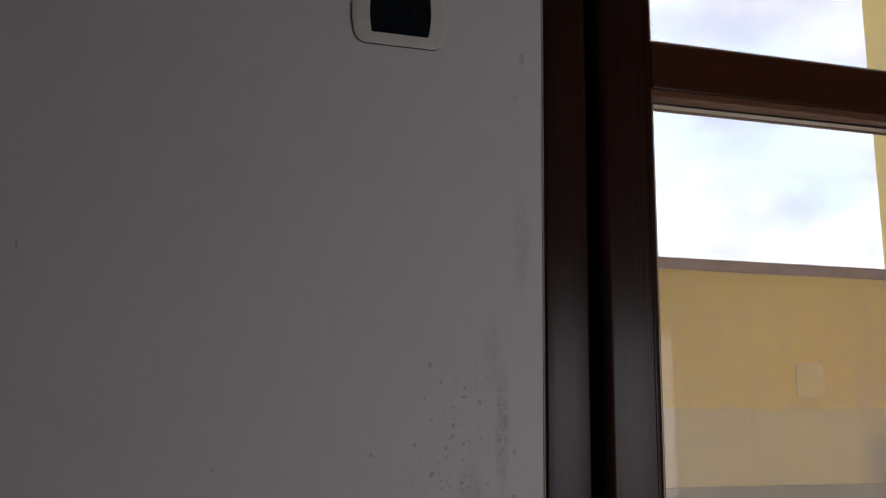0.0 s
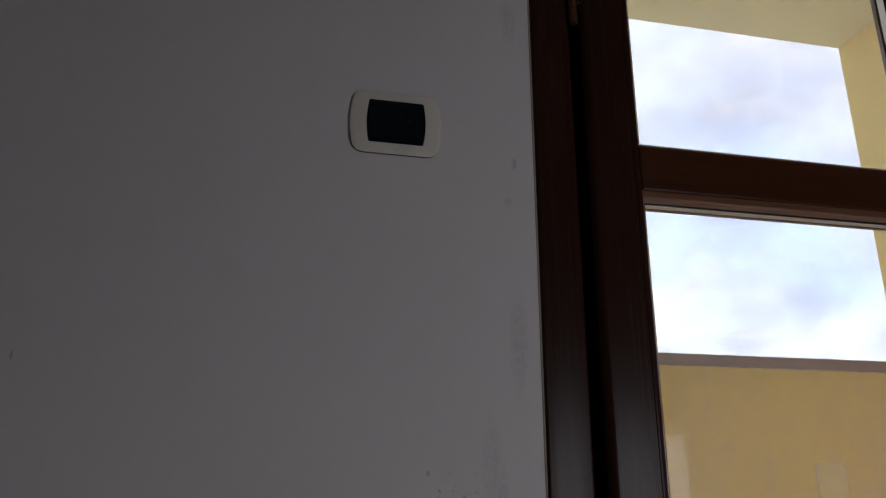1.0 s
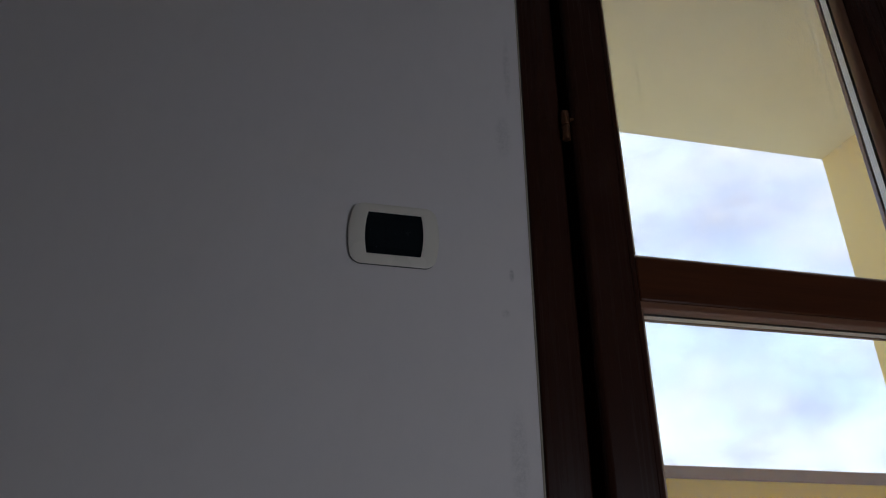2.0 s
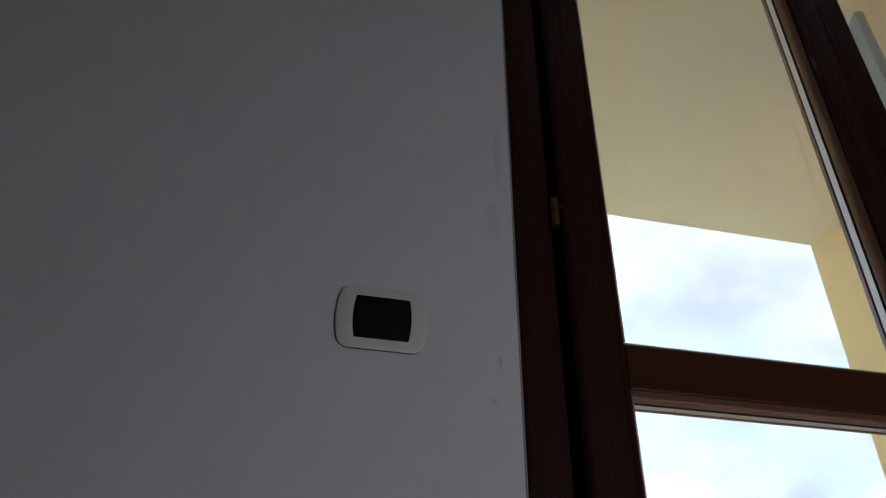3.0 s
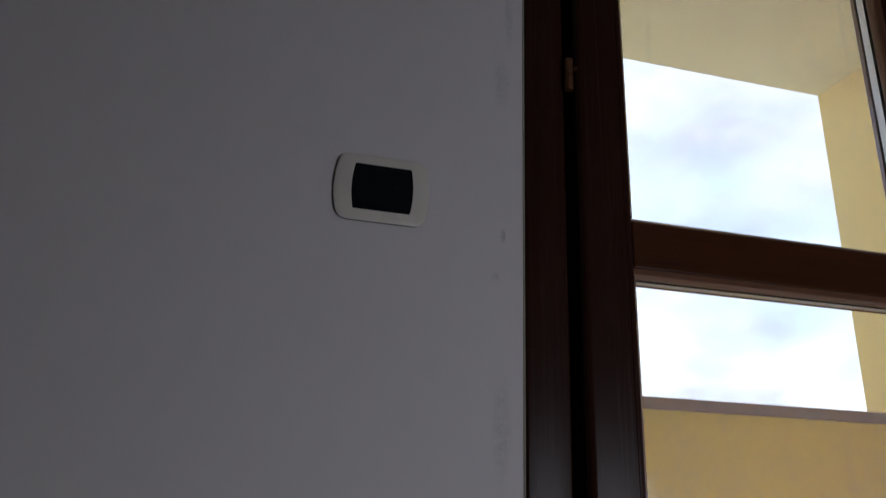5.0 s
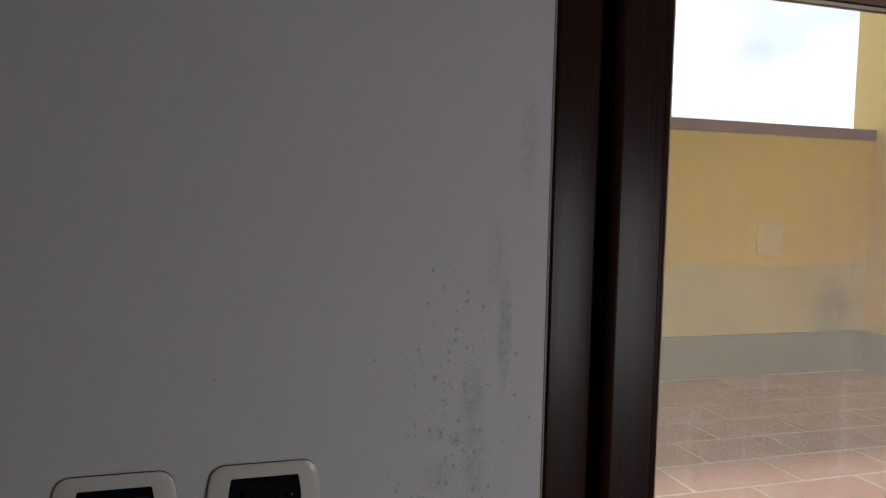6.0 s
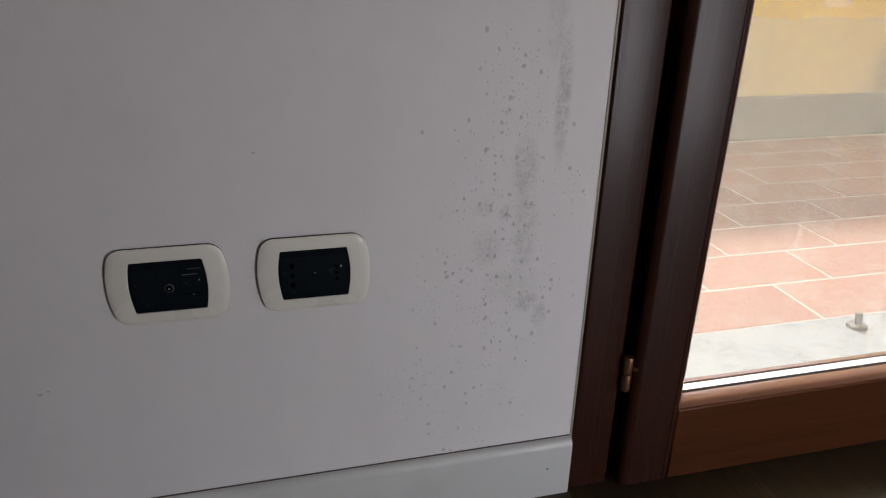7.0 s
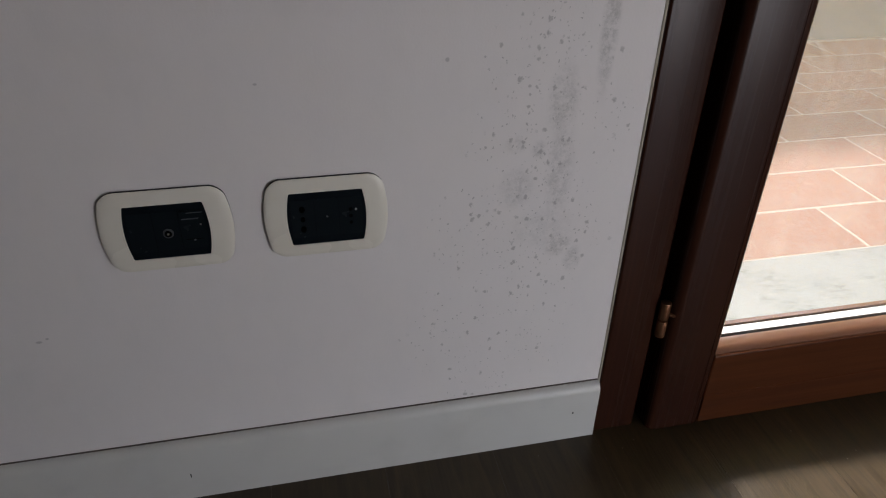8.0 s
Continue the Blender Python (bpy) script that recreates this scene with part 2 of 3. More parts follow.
def plank_wood():
    n = Nodes("dark_brown_floor_wood")
    r = n.random()
    off = n.t.nodes.new("ShaderNodeCombineXYZ")
    n.put(off.inputs[1], n.math("MULTIPLY", r, 37.0))
    n.put(off.inputs[0], n.math("MULTIPLY", r, 11.0))
    add = n.t.nodes.new("ShaderNodeVectorMath")
    add.operation = "ADD"
    n.put(add.inputs[0], n.pos)
    n.put(add.inputs[1], off.outputs[0])
    grain = n.noise(1.0, 7, 0.66, n.scaled(add.outputs[0], (48.0, 4.2, 20.0)), 1.6)
    fine = n.noise(1.0, 3, 0.6, n.scaled(add.outputs[0], (330.0, 12.0, 60.0)))
    col = n.mix(n.ramp(grain, 0.20, 0.80), (0.0270, 0.0178, 0.0076), (0.0780, 0.0510, 0.0215))
    col = n.mix(n.ramp(fine, 0.52, 0.80, 0, 0.45), col, (0.014, 0.0092, 0.0048))
    col = n.mix(n.math("MULTIPLY", r, 0.35), col, (0.030, 0.0190, 0.0088))
    worn = n.ramp(n.noise(9, 6, 0.7), 0.45, 0.75, 0, 0.35)
    col = n.mix(worn, col, (0.050, 0.037, 0.021))
    dist, r1, r2 = n.cells(150)
    crumb = n.math("MULTIPLY", n.ramp(dist, 0.08, 0.16, 1.0, 0.0), n.ramp(r1, 0.985, 0.99))
    col = n.mix(n.math("MULTIPLY", crumb, 0.5), col, (0.30, 0.27, 0.22))
    n.bump(n.math("ADD", fine, grain), 0.30, 0.0010)
    return n.done(col, n.ramp(grain, 0.3, 0.7, 0.30, 0.48), Specular_IOR_Level=0.42)


def terracotta():
    n = Nodes("dusty_terracotta")
    r = n.random()
    col = n.mix(r, (0.25, 0.082, 0.048), (0.34, 0.138, 0.094))
    col = n.mix(n.ramp(n.noise(4.5, 6, 0.6, None, 0.6), 0.48, 0.64, 0, 0.60), col, (0.40, 0.275, 0.24))
    col = n.mix(n.ramp(n.noise(26, 5, 0.7), 0.50, 0.75, 0, 0.45), col, (0.33, 0.165, 0.125))
    scuff = n.noise(1.0, 6, 0.75, n.scaled(n.pos, (170.0, 75.0, 60.0)), 1.4)
    col = n.mix(n.ramp(scuff, 0.45, 0.61, 0, 0.60), col, (0.44, 0.365, 0.335))
    col = n.mix(n.ramp(n.noise(210, 4, 0.7), 0.50, 0.66, 0, 0.55), col, (0.24, 0.13, 0.11))
    n.bump(n.math("ADD", n.noise(60, 4), n.noise(260, 3)), 0.5, 0.002)
    return n.done(col, 0.8)


def threshold_stone():
    n = Nodes("pale_brushed_threshold_stone")
    col = n.mix(n.noise(14, 6, 0.65), (0.25, 0.29, 0.325), (0.33, 0.37, 0.41))
    scuff = n.noise(1.0, 6, 0.75, n.scaled(n.pos, (60.0, 150.0, 60.0)), 1.2)
    patch = n.math("MULTIPLY", n.ramp(scuff, 0.48, 0.58), n.ramp(n.noise(8, 4), 0.44, 0.58, 0.10, 0.95))
    col = n.mix(patch, col, (0.13, 0.155, 0.17))
    col = n.mix(n.ramp(n.noise(240, 4, 0.7), 0.5, 0.75, 0, 0.4), col, (0.25, 0.285, 0.295))
    n.bump(n.noise(300, 4), 0.3, 0.001)
    return n.done(col, 0.55)


def stone(name, a, b, c, scale=20, rough=0.6):
    n = Nodes(name)
    col = n.mix(n.noise(scale, 6, 0.65), a, b)
    col = n.mix(n.ramp(n.noise(scale * 3.2, 5, 0.7, None, 1.0), 0.52, 0.75, 0, 0.55), col, c)
    n.bump(n.noise(scale * 12, 4), 0.25, 0.001)
    return n.done(col, rough)


def simple(name, color, rough, metal=0.0, wear=0.12, scale=60, **more):
    n = Nodes(name)
    col = n.mix(n.ramp(n.noise(scale, 4), 0.45, 0.75, 0, 1), color, tuple(v * (1 - wear) for v in color))
    return n.done(col, n.ramp(n.noise(scale * 2, 3), 0.3, 0.7, rough * 0.85, rough * 1.15), Metallic=metal, **more)


def dusty_glass():
    n = Nodes("dusty_window_glass")
    t = n.t
    clear = t.nodes.new("ShaderNodeBsdfTransparent")
    clear.inputs[0].default_value = (0.965, 0.975, 0.965, 1)
    gloss = t.nodes.new("ShaderNodeBsdfGlossy")
    gloss.inputs["Roughness"].default_value = 0.01
    facing = t.nodes.new("ShaderNodeLayerWeight")
    facing.inputs["Blend"].default_value = 0.5
    fres = n.math("MULTIPLY_ADD", n.math("POWER", facing.outputs["Facing"], 4.0), 0.4, 0.022)
    first = t.nodes.new("ShaderNodeMixShader")
    t.links.new(fres, first.inputs[0])
    t.links.new(clear.outputs[0], first.inputs[1])
    t.links.new(gloss.outputs[0], first.inputs[2])
    dust = t.nodes.new("ShaderNodeBsdfTranslucent")
    dust.inputs[0].default_value = (0.84, 0.85, 0.87, 1)
    dist, r1, r2 = n.cells(520)
    fleck = n.math("MULTIPLY", n.ramp(dist, 0.18, 0.36, 1.0, 0.0), n.ramp(r1, 0.70, 0.80))
    fleck = n.math("MULTIPLY", fleck, n.math("MAXIMUM", n.ramp(n.noise(5, 4), 0.46, 0.62, 0.0, 0.8), n.math("MAXIMUM", spot_mask(n, 0.26, 1.46, 0.11, 0.16, 0.7), spot_mask(n, 0.20, 0.60, 0.05, 0.20, 0.7))))
    veil = n.ramp(n.noise(4, 6, 0.65), 0.3, 0.75, 0.006, 0.030)
    drip = n.ramp(n.noise(1.0, 3, 0.6, n.scaled(n.pos, (42.0, 42.0, 1.3))), 0.60, 0.76, 0.0, 0.07)
    amount = n.math("ADD", n.math("ADD", veil, drip), n.math("MULTIPLY", fleck, 0.42))
    second = t.nodes.new("ShaderNodeMixShader")
    n.put(second.inputs[0], amount)
    t.links.new(first.outputs[0], second.inputs[1])
    t.links.new(dust.outputs[0], second.inputs[2])
    t.links.new(second.outputs[0], n.out.inputs["Surface"])
    return n.mat


def insect_mesh():
    n = Nodes("grey_insect_mesh")
    t = n.t
    lines = None
    for which in (0, 2):
        f = n.math("FRACT", n.math("MULTIPLY", n.axis(which), 830.0))
        one = n.math("LESS_THAN", f, 0.11)
        lines = one if lines is None else n.math("MAXIMUM", lines, one)
    clear = t.nodes.new("ShaderNodeBsdfTransparent")
    thread = t.nodes.new("ShaderNodeBsdfTranslucent")
    thread.inputs[0].default_value = (0.32, 0.31, 0.29, 1)
    m = t.nodes.new("ShaderNodeMixShader")
    n.put(m.inputs[0], lines)
    t.links.new(clear.outputs[0], m.inputs[1])
    t.links.new(thread.outputs[0], m.inputs[2])
    t.links.new(m.outputs[0], n.out.inputs["Surface"])
    return n.mat


M_WALL = mouldy_wall_paint()
M_ROOM = plain_wall_paint("room_wall_paint", (0.52, 0.505, 0.49), (0.58, 0.565, 0.55))
M_CEIL = plain_wall_paint("grey_ceiling_paint", (0.78, 0.78, 0.77), (0.82, 0.82, 0.81))
M_YELLOW = plain_wall_paint("yellow_outdoor_render", (0.84, 0.62, 0.17), (0.88, 0.70, 0.24))
M_SOFFIT = plain_wall_paint("beige_soffit_render", (0.75, 0.685, 0.36), (0.83, 0.77, 0.44), 60)
M_PARAPET = parapet_paint()
M_COPING = simple("brown_painted_coping", (0.21, 0.105, 0.075), 0.7, wear=0.35, scale=18)
M_WOOD = stained_wood()
M_RAIL = stained_wood_across()
M_PLANK = plank_wood()
# paler than the frame wood: daylight on the beads is put in the colour
M_BEAD = simple("lacquered_bead_wood_lit", (0.165, 0.072, 0.040), 0.32, wear=0.05, scale=4, Coat_Weight=1.0, Coat_Roughness=0.18)
M_SUBFLOOR = simple("dark_joint", (0.02, 0.014, 0.01), 0.9)
M_TILE = terracotta()
M_GROUT = stone("pale_grout", (0.50, 0.415, 0.37), (0.63, 0.55, 0.50), (0.36, 0.275, 0.24), 9, 0.95)
M_STONE = threshold_stone()
M_SKIRT = stone("grey_skirting_stone", (0.14, 0.165, 0.22), (0.21, 0.235, 0.30), (0.10, 0.118, 0.16), 16, 0.6)
M_BASE = simple("white_skirting_paint", (0.60, 0.598, 0.568), 0.38, wear=0.07, scale=14)
M_PLATE = simple("ivory_plastic", (0.75, 0.715, 0.625), 0.26, wear=0.02, scale=6)
M_BLACK = simple("black_plastic", (0.006, 0.009, 0.012), 0.18, wear=0.2, Specular_IOR_Level=0.22)
M_HOLE = simple("dark_hole", (0.001, 0.001, 0.001), 0.9, Specular_IOR_Level=0.0)
M_MODULE = simple("blue_black_module_plastic", (0.0075, 0.0110, 0.0135), 0.24, wear=0.1, scale=40, Specular_IOR_Level=0.14)
M_GREY = simple("grey_plastic_and_glint", (0.055, 0.062, 0.070), 0.4)
M_METAL = simple("dull_nickel", (0.45, 0.45, 0.44), 0.35, 1.0)
M_BRONZE = simple("bronzed_steel", (0.22, 0.10, 0.05), 0.36, 0.7, 0.3, 90)
M_SPACER = simple("aluminium_spacer", (0.86, 0.87, 0.88), 0.45, 0.35, 0.05)
M_SEAL = simple("black_rubber_seal", (0.02, 0.018, 0.018), 0.6)
M_CRACK = simple("grey_brown_gap_shade", (0.13, 0.11, 0.095), 0.9)
M_CAULK = simple("cream_sealant", (0.58, 0.53, 0.43), 0.6, wear=0.15, scale=40)
M_STEEL = simple("weathered_steel", (0.16, 0.15, 0.14), 0.55, 0.6, 0.3)
M_PALEPLAST = simple("pale_plastic", (0.85, 0.80, 0.70), 0.5)
M_BEIGE = simple("beige_square_paint", (0.86, 0.79, 0.52), 0.7)
M_SHUTTER = simple("blue_grey_shutter_paint", (0.10, 0.16, 0.165), 0.6, wear=0.15, scale=12)
M_GLASS = dusty_glass()
M_NET = insect_mesh()
M_GROUND = stone("pale_bounce_ground", (0.50, 0.48, 0.43), (0.58, 0.56, 0.51), (0.40, 0.38, 0.34), 0.05, 0.95)


# ---- building helpers ----
def box_bm(x0, y0, z0, x1, y1, z1, bevel=0.0, segments=2):
    bm = bmesh.new()
    bmesh.ops.create_cube(bm, size=1.0)
    for v in bm.verts:
        v.co = Vector(((x0 + x1) / 2 + v.co.x * (x1 - x0), (y0 + y1) / 2 + v.co.y * (y1 - y0), (z0 + z1) / 2 + v.co.z * (z1 - z0)))
    if bevel:
        bmesh.ops.bevel(bm, geom=bm.edges[:], offset=bevel, segments=segments, profile=0.5, affect="EDGES")
    return bm


def cyl_bm(center, axis, radius, length, n=20, radius2=None, bevel=0.0):
    bm = bmesh.new()
    bmesh.ops.create_cone(bm, cap_ends=True, segments=n, radius1=radius, radius2=radius if radius2 is None else radius2, depth=length)
    if bevel:
        rim = [e for e in bm.edges if abs(e.verts[0].co.z - e.verts[1].co.z) < 1e-6]
        bmesh.ops.bevel(bm, geom=rim, offset=bevel, segments=2, profile=0.5, affect="EDGES")
    turn = Vector(axis).to_track_quat("Z", "Y").to_matrix().to_4x4()
    bmesh.ops.transform(bm, matrix=Matrix.Translation(center) @ turn, verts=bm.verts[:])
    return bm


def profile_bm(points, along, start, end):
    """A closed profile swept straight along x ('x': points are y, z) or z ('z': points are x, y)."""
    bm = bmesh.new()
    rings = []
    for s in (start, end):
        rings.append([bm.verts.new((s, a, b) if along == "x" else (a, b, s)) for a, b in points])
    k = len(points)
    for i in range(k):
        bm.faces.new((rings[0][i], rings[0][(i + 1) % k], rings[1][(i + 1) % k], rings[1][i]))
    bm.faces.new(rings[0][::-1])
    bm.faces.new(rings[1])
    bmesh.ops.recalc_face_normals(bm, faces=bm.faces[:])
    return bm


def join_bm(*parts):
    mesh = bpy.data.meshes.new("tmp")
    bm = bmesh.new()
    for p in parts:
        p.to_mesh(mesh)
        bm.from_mesh(mesh)
        p.free()
    bpy.data.meshes.remove(mesh)
    return bm


def mesh_of(name, bm, material, smooth=False):
    mesh = bpy.data.meshes.new(name)
    bm.to_mesh(mesh)
    bm.free()
    mesh.materials.append(material)
    if smooth:
        for p in mesh.polygons:
            p.use_smooth = True
        mesh.set_sharp_from_angle(angle=radians(35))
    return mesh


def part(name, bm, material, parent, label="", smooth=False):
    ob = new(name, mesh_of(name, bm, material, smooth))
    ob.parent = parent
    if label:
        tagged(ob, label)
    return ob


def structure(name, bm, material, label, category, smooth=False):
    return tagged(new(name, mesh_of(name, bm, material, smooth)), label, category, kind="structure")


def thing(name, label, category, place=(0, 0, 0), group="", kind=""):
    ob = new(name)
    ob.location = place
    return tagged(ob, label, category, group, kind)


# ---- the room ----
WALL, FRAME_W, LEAF_L, STILE_IN = 0.32, 0.057, 0.068, 0.139
MEET, PANE_R, PANE2_L, PANE2_R, LEAF_R, DOOR_R = 0.690, 0.622, 0.758, 1.241, 1.312, 1.380
HEAD_LOW, HEAD_TOP = 2.395, 2.458

structure("wall_north", join_bm(box_bm(ROOM_L, 0, -0.12, 0.004, 0.06, ROOM_H), box_bm(DOOR_R, 0, -0.12, ROOM_R, 0.06, ROOM_H),
                                box_bm(0.004, 0, HEAD_TOP, DOOR_R, 0.06, ROOM_H)), M_WALL,
          "white painted wall with grey mould specks beside the door", "wall")
structure("wall_outer_leaf", join_bm(box_bm(-2.6, 0.06, -0.1, 0.075, WALL, 2.75), box_bm(1.302, 0.06, -0.1, 4.2, WALL, 2.75),
                                     box_bm(0.075, 0.06, HEAD_TOP, 1.302, WALL, 2.75)), M_YELLOW,
          "yellow rendered outside wall with deep door reveal", "wall")
structure("wall_west", box_bm(ROOM_L - 0.12, ROOM_B, -0.12, ROOM_L, 0.06, ROOM_H), M_ROOM, "plain grey painted room wall", "wall")
# the low opening holds the added fill lamp and is never in view
structure("wall_south", join_bm(box_bm(ROOM_L - 0.12, ROOM_B - 0.2, -0.12, FILL_L, ROOM_B, ROOM_H), box_bm(FILL_R, ROOM_B - 0.2, -0.12, ROOM_R + 0.25, ROOM_B, ROOM_H),
                                box_bm(FILL_L, ROOM_B - 0.2, -0.12, FILL_R, ROOM_B, FILL_LO), box_bm(FILL_L, ROOM_B - 0.2, FILL_HI, FILL_R, ROOM_B, ROOM_H)),
          M_ROOM, "plain grey painted wall with a low opening added for the fill lamp", "wall")
structure("wall_east", box_bm(ROOM_R, ROOM_B, -0.12, ROOM_R + 0.25, 0.06, ROOM_H), M_ROOM, "plain grey painted room wall", "wall")
structure("ceiling", box_bm(ROOM_L - 0.12, ROOM_B - 0.12, ROOM_H, ROOM_R + 0.25, 0.06, ROOM_H + 0.15), M_CEIL, "plain grey-white painted ceiling", "ceiling")
floor = structure("floor", box_bm(ROOM_L, ROOM_B, -0.12, ROOM_R, 0.06, -0.014), M_SUBFLOOR, "dark brown wooden plank floor", "floor")


def baseboard_profile():
    """Front, rounded top and a slight gap behind at the top, as (y, z)."""
    pts = [(-0.0005, 0.0), (-0.012, 0.0), (-0.012, 0.074)]
    for i in range(1, 7):
        a = radians(15 * i)
        pts.append((-0.012 + 0.0095 * (1 - math.cos(a)), 0.074 + 0.011 * math.sin(a)))
    return pts + [(-0.0022, 0.0830)]


board = structure("baseboard", profile_bm(baseboard_profile(), "x", ROOM_L, -0.0015), M_BASE, "white painted skirting board with rounded top edge", "baseboard", True)

# strip in the gap behind the board; its dark colour paints the gap's shade
part("joint", box_bm(ROOM_L, -0.0018, 0.0700, -0.002, -0.0002, 0.0852), M_CRACK, board, "thin dark strip for the shaded crack along the top of the board")
part("chip", box_bm(-0.4860, -0.0123, 0.0340, -0.4848, -0.0119, 0.0400), M_SEAL, board)
part("chip", cyl_bm((-0.0335, -0.0120, 0.0445), (0, 1, 0), 0.0013, 0.0006, 8), M_SEAL, board)

tagged(new("trim", mesh_of("trim", profile_bm([(-0.0012, 0.001), (-0.0010, -0.0008), (-0.0002, -0.0018), (0.0009, -0.0022), (0.0009, 0.001)], "z", 0.0, HEAD_TOP), M_CAULK, True)),
       "thin cream sealant line between wall and door jamb", "sealant", kind="structure")

# ---- the french door ----
door = thing("door_1", "closed dark-stained wooden french door with dusty double glazing", "door", kind="structure")


def stile_profile(x0, x1, front, back, round_l, round_r, moulded=False):
    """An upright's section with rounded front edges, as (x, y)."""
    pts = [(x0, back)]
    for i in range(5):
        a = radians(22.5 * i)
        pts.append((x0 + round_l * (1 - math.cos(a)), front + round_l * (1 - math.sin(a))))
    if moulded:      # a fine groove runs beside the inner edge
        pts += [(x1 - 0.0095, front), (x1 - 0.0088, front + 0.0012), (x1 - 0.0080, front + 0.0004)]
        front += 0.0004
    for i in range(5):
        a = radians(90 - 22.5 * i)
        pts.append((x1 - round_r * (1 - math.cos(a)), front + round_r * (1 - math.sin(a))))
    return pts + [(x1, back)]


part("jamb", profile_bm(stile_profile(0.001, FRAME_W, -0.0050, 0.062, 0.003, 0.003), "z", 0.0, HEAD_TOP), M_WOOD, door, "dark wooden fixed jamb", True)
part("jamb", profile_bm(stile_profile(1.323, DOOR_R - 0.001, -0.0050, 0.062, 0.003, 0.003), "z", 0.0, HEAD_TOP), M_WOOD, door, "dark wooden fixed jamb", True)
part("head", box_bm(FRAME_W, -0.0105, HEAD_LOW, 1.323, 0.062, HEAD_TOP - 0.001, 0.002), M_RAIL, door, "dark wooden frame head")
# rebates of the fixed frame behind the gaps
part("rebate", box_bm(FRAME_W, 0.018, 0.0, 0.085, 0.061, HEAD_LOW, 0.001), M_WOOD, door)
part("rebate", box_bm(1.295, 0.018, 0.0, 1.323, 0.061, HEAD_LOW, 0.001), M_WOOD, door)
part("sill", box_bm(FRAME_W, 0.020, -0.005, 1.323, 0.075, 0.012, 0.002), M_METAL, door, "metal door threshold bar")

FRONT, BACK = -0.0225, 0.038
MID_LO, MID_HI, BOT, TOP_LO, TOP_HI = 0.937, 1.000, 0.114, 2.300, 2.388


def leaf(x0, x1, in0, in1, left, right):
    """One glazed leaf: stiles, rails, kick board, beads, panes with spacers."""
    part("stile", profile_bm(stile_profile(x0, in0, FRONT, BACK, left, 0.004, True), "z", 0.004, TOP_HI), M_WOOD, door, "", True)
    part("stile", profile_bm(stile_profile(in1, x1, FRONT, BACK, 0.004, right), "z", 0.004, TOP_HI), M_WOOD, door, "", True)
    bottom = part("bottom_rail", box_bm(in0, FRONT + 0.0015, 0.004, in1, BACK, BOT, 0.002), M_RAIL, door)
    board = [(FRONT + 0.002, 0.005), (FRONT + 0.0006, 0.005), (FRONT + 0.0006, 0.0490), (FRONT + 0.0011, 0.0496), (FRONT + 0.002, 0.0498)]
    part("kick_board", profile_bm(board, "x", in0 + 0.0005, in1 - 0.0005), M_RAIL, bottom)
    part("middle_rail", box_bm(in0, FRONT + 0.0015, MID_LO, in1, BACK, MID_HI, 0.003), M_RAIL, door)
    part("top_rail", box_bm(in0, FRONT + 0.0015, TOP_LO, in1, BACK, TOP_HI, 0.003), M_RAIL, door)
    for z0, z1 in ((BOT, MID_LO), (MID_HI, TOP_LO)):
        # inner beads round off from the face of the wood towards the glass
        bead = [(0.0, FRONT + 0.005), (0.0016, FRONT + 0.005), (0.0030, FRONT + 0.0068), (0.0052, FRONT + 0.0085), (0.0070, FRONT + 0.0125), (0.0085, 0.0010), (0.0085, 0.0024), (0.0, 0.0024)]
        part("glazing_bead", profile_bm([(y, z0 + d) for d, y in bead], "x", in0, in1), M_BEAD, door, "", True)
        part("glazing_bead", profile_bm([(y, z1 - d) for d, y in bead], "x", in0, in1), M_BEAD, door, "", True)
        for a, s in ((in0, 1), (in1, -1)):
            part("glazing_bead", profile_bm([(a + s * d, y) for d, y in bead], "z", z0 + 0.0085, z1 - 0.0085), M_BEAD, door, "", True)
        # outer rebate of the leaf, seen through the glass
        for bm in (box_bm(in0, 0.0236, z0, in1, 0.0316, z0 + 0.009, 0.001), box_bm(in0, 0.0236, z1 - 0.009, in1, 0.0316, z1, 0.001),
                   box_bm(in0, 0.0236, z0 + 0.009, in0 + 0.009, 0.0316, z1 - 0.009, 0.001), box_bm(in1 - 0.009, 0.0236, z0 + 0.009, in1, 0.0316, z1 - 0.009, 0.001)):
            part("outer_bead", bm, M_BEAD, door)
        inner = part("pane", box_bm(in0 + 0.002, 0.0026, z0 + 0.002, in1 - 0.002, 0.0064, z1 - 0.002), M_GLASS, door, "dusty window glass")
        inner.visible_shadow = False
        for d, c0, c1, mat, label in ((0.0096, 0.0072, 0.0190, M_SPACER, "bright aluminium glazing spacer"), (0.0094, 0.0066, 0.0072, M_SEAL, "black glazing seal"),
                                      (0.0092, 0.0190, 0.0202, M_SEAL, "black glazing seal")):
            kind = "spacer" if mat is M_SPACER else "seal"
            for bm in (box_bm(in0 + 0.003, c0, z0 + 0.003, in1 - 0.003, c1, z0 + d), box_bm(in0 + 0.003, c0, z1 - d, in1 - 0.003, c1, z1 - 0.003),
                       box_bm(in0 + 0.003, c0, z0 + d, in0 + d, c1, z1 - d), box_bm(in1 - d, c0, z0 + d, in1 - 0.003, c1, z1 - d)):
                part(kind, bm, mat, inner, label)


leaf(LEAF_L, MEET - 0.0006, STILE_IN, PANE_R, 0.011, 0.0015)
leaf(MEET + 0.0006, LEAF_R, PANE2_L, PANE2_R, 0.0015, 0.009)


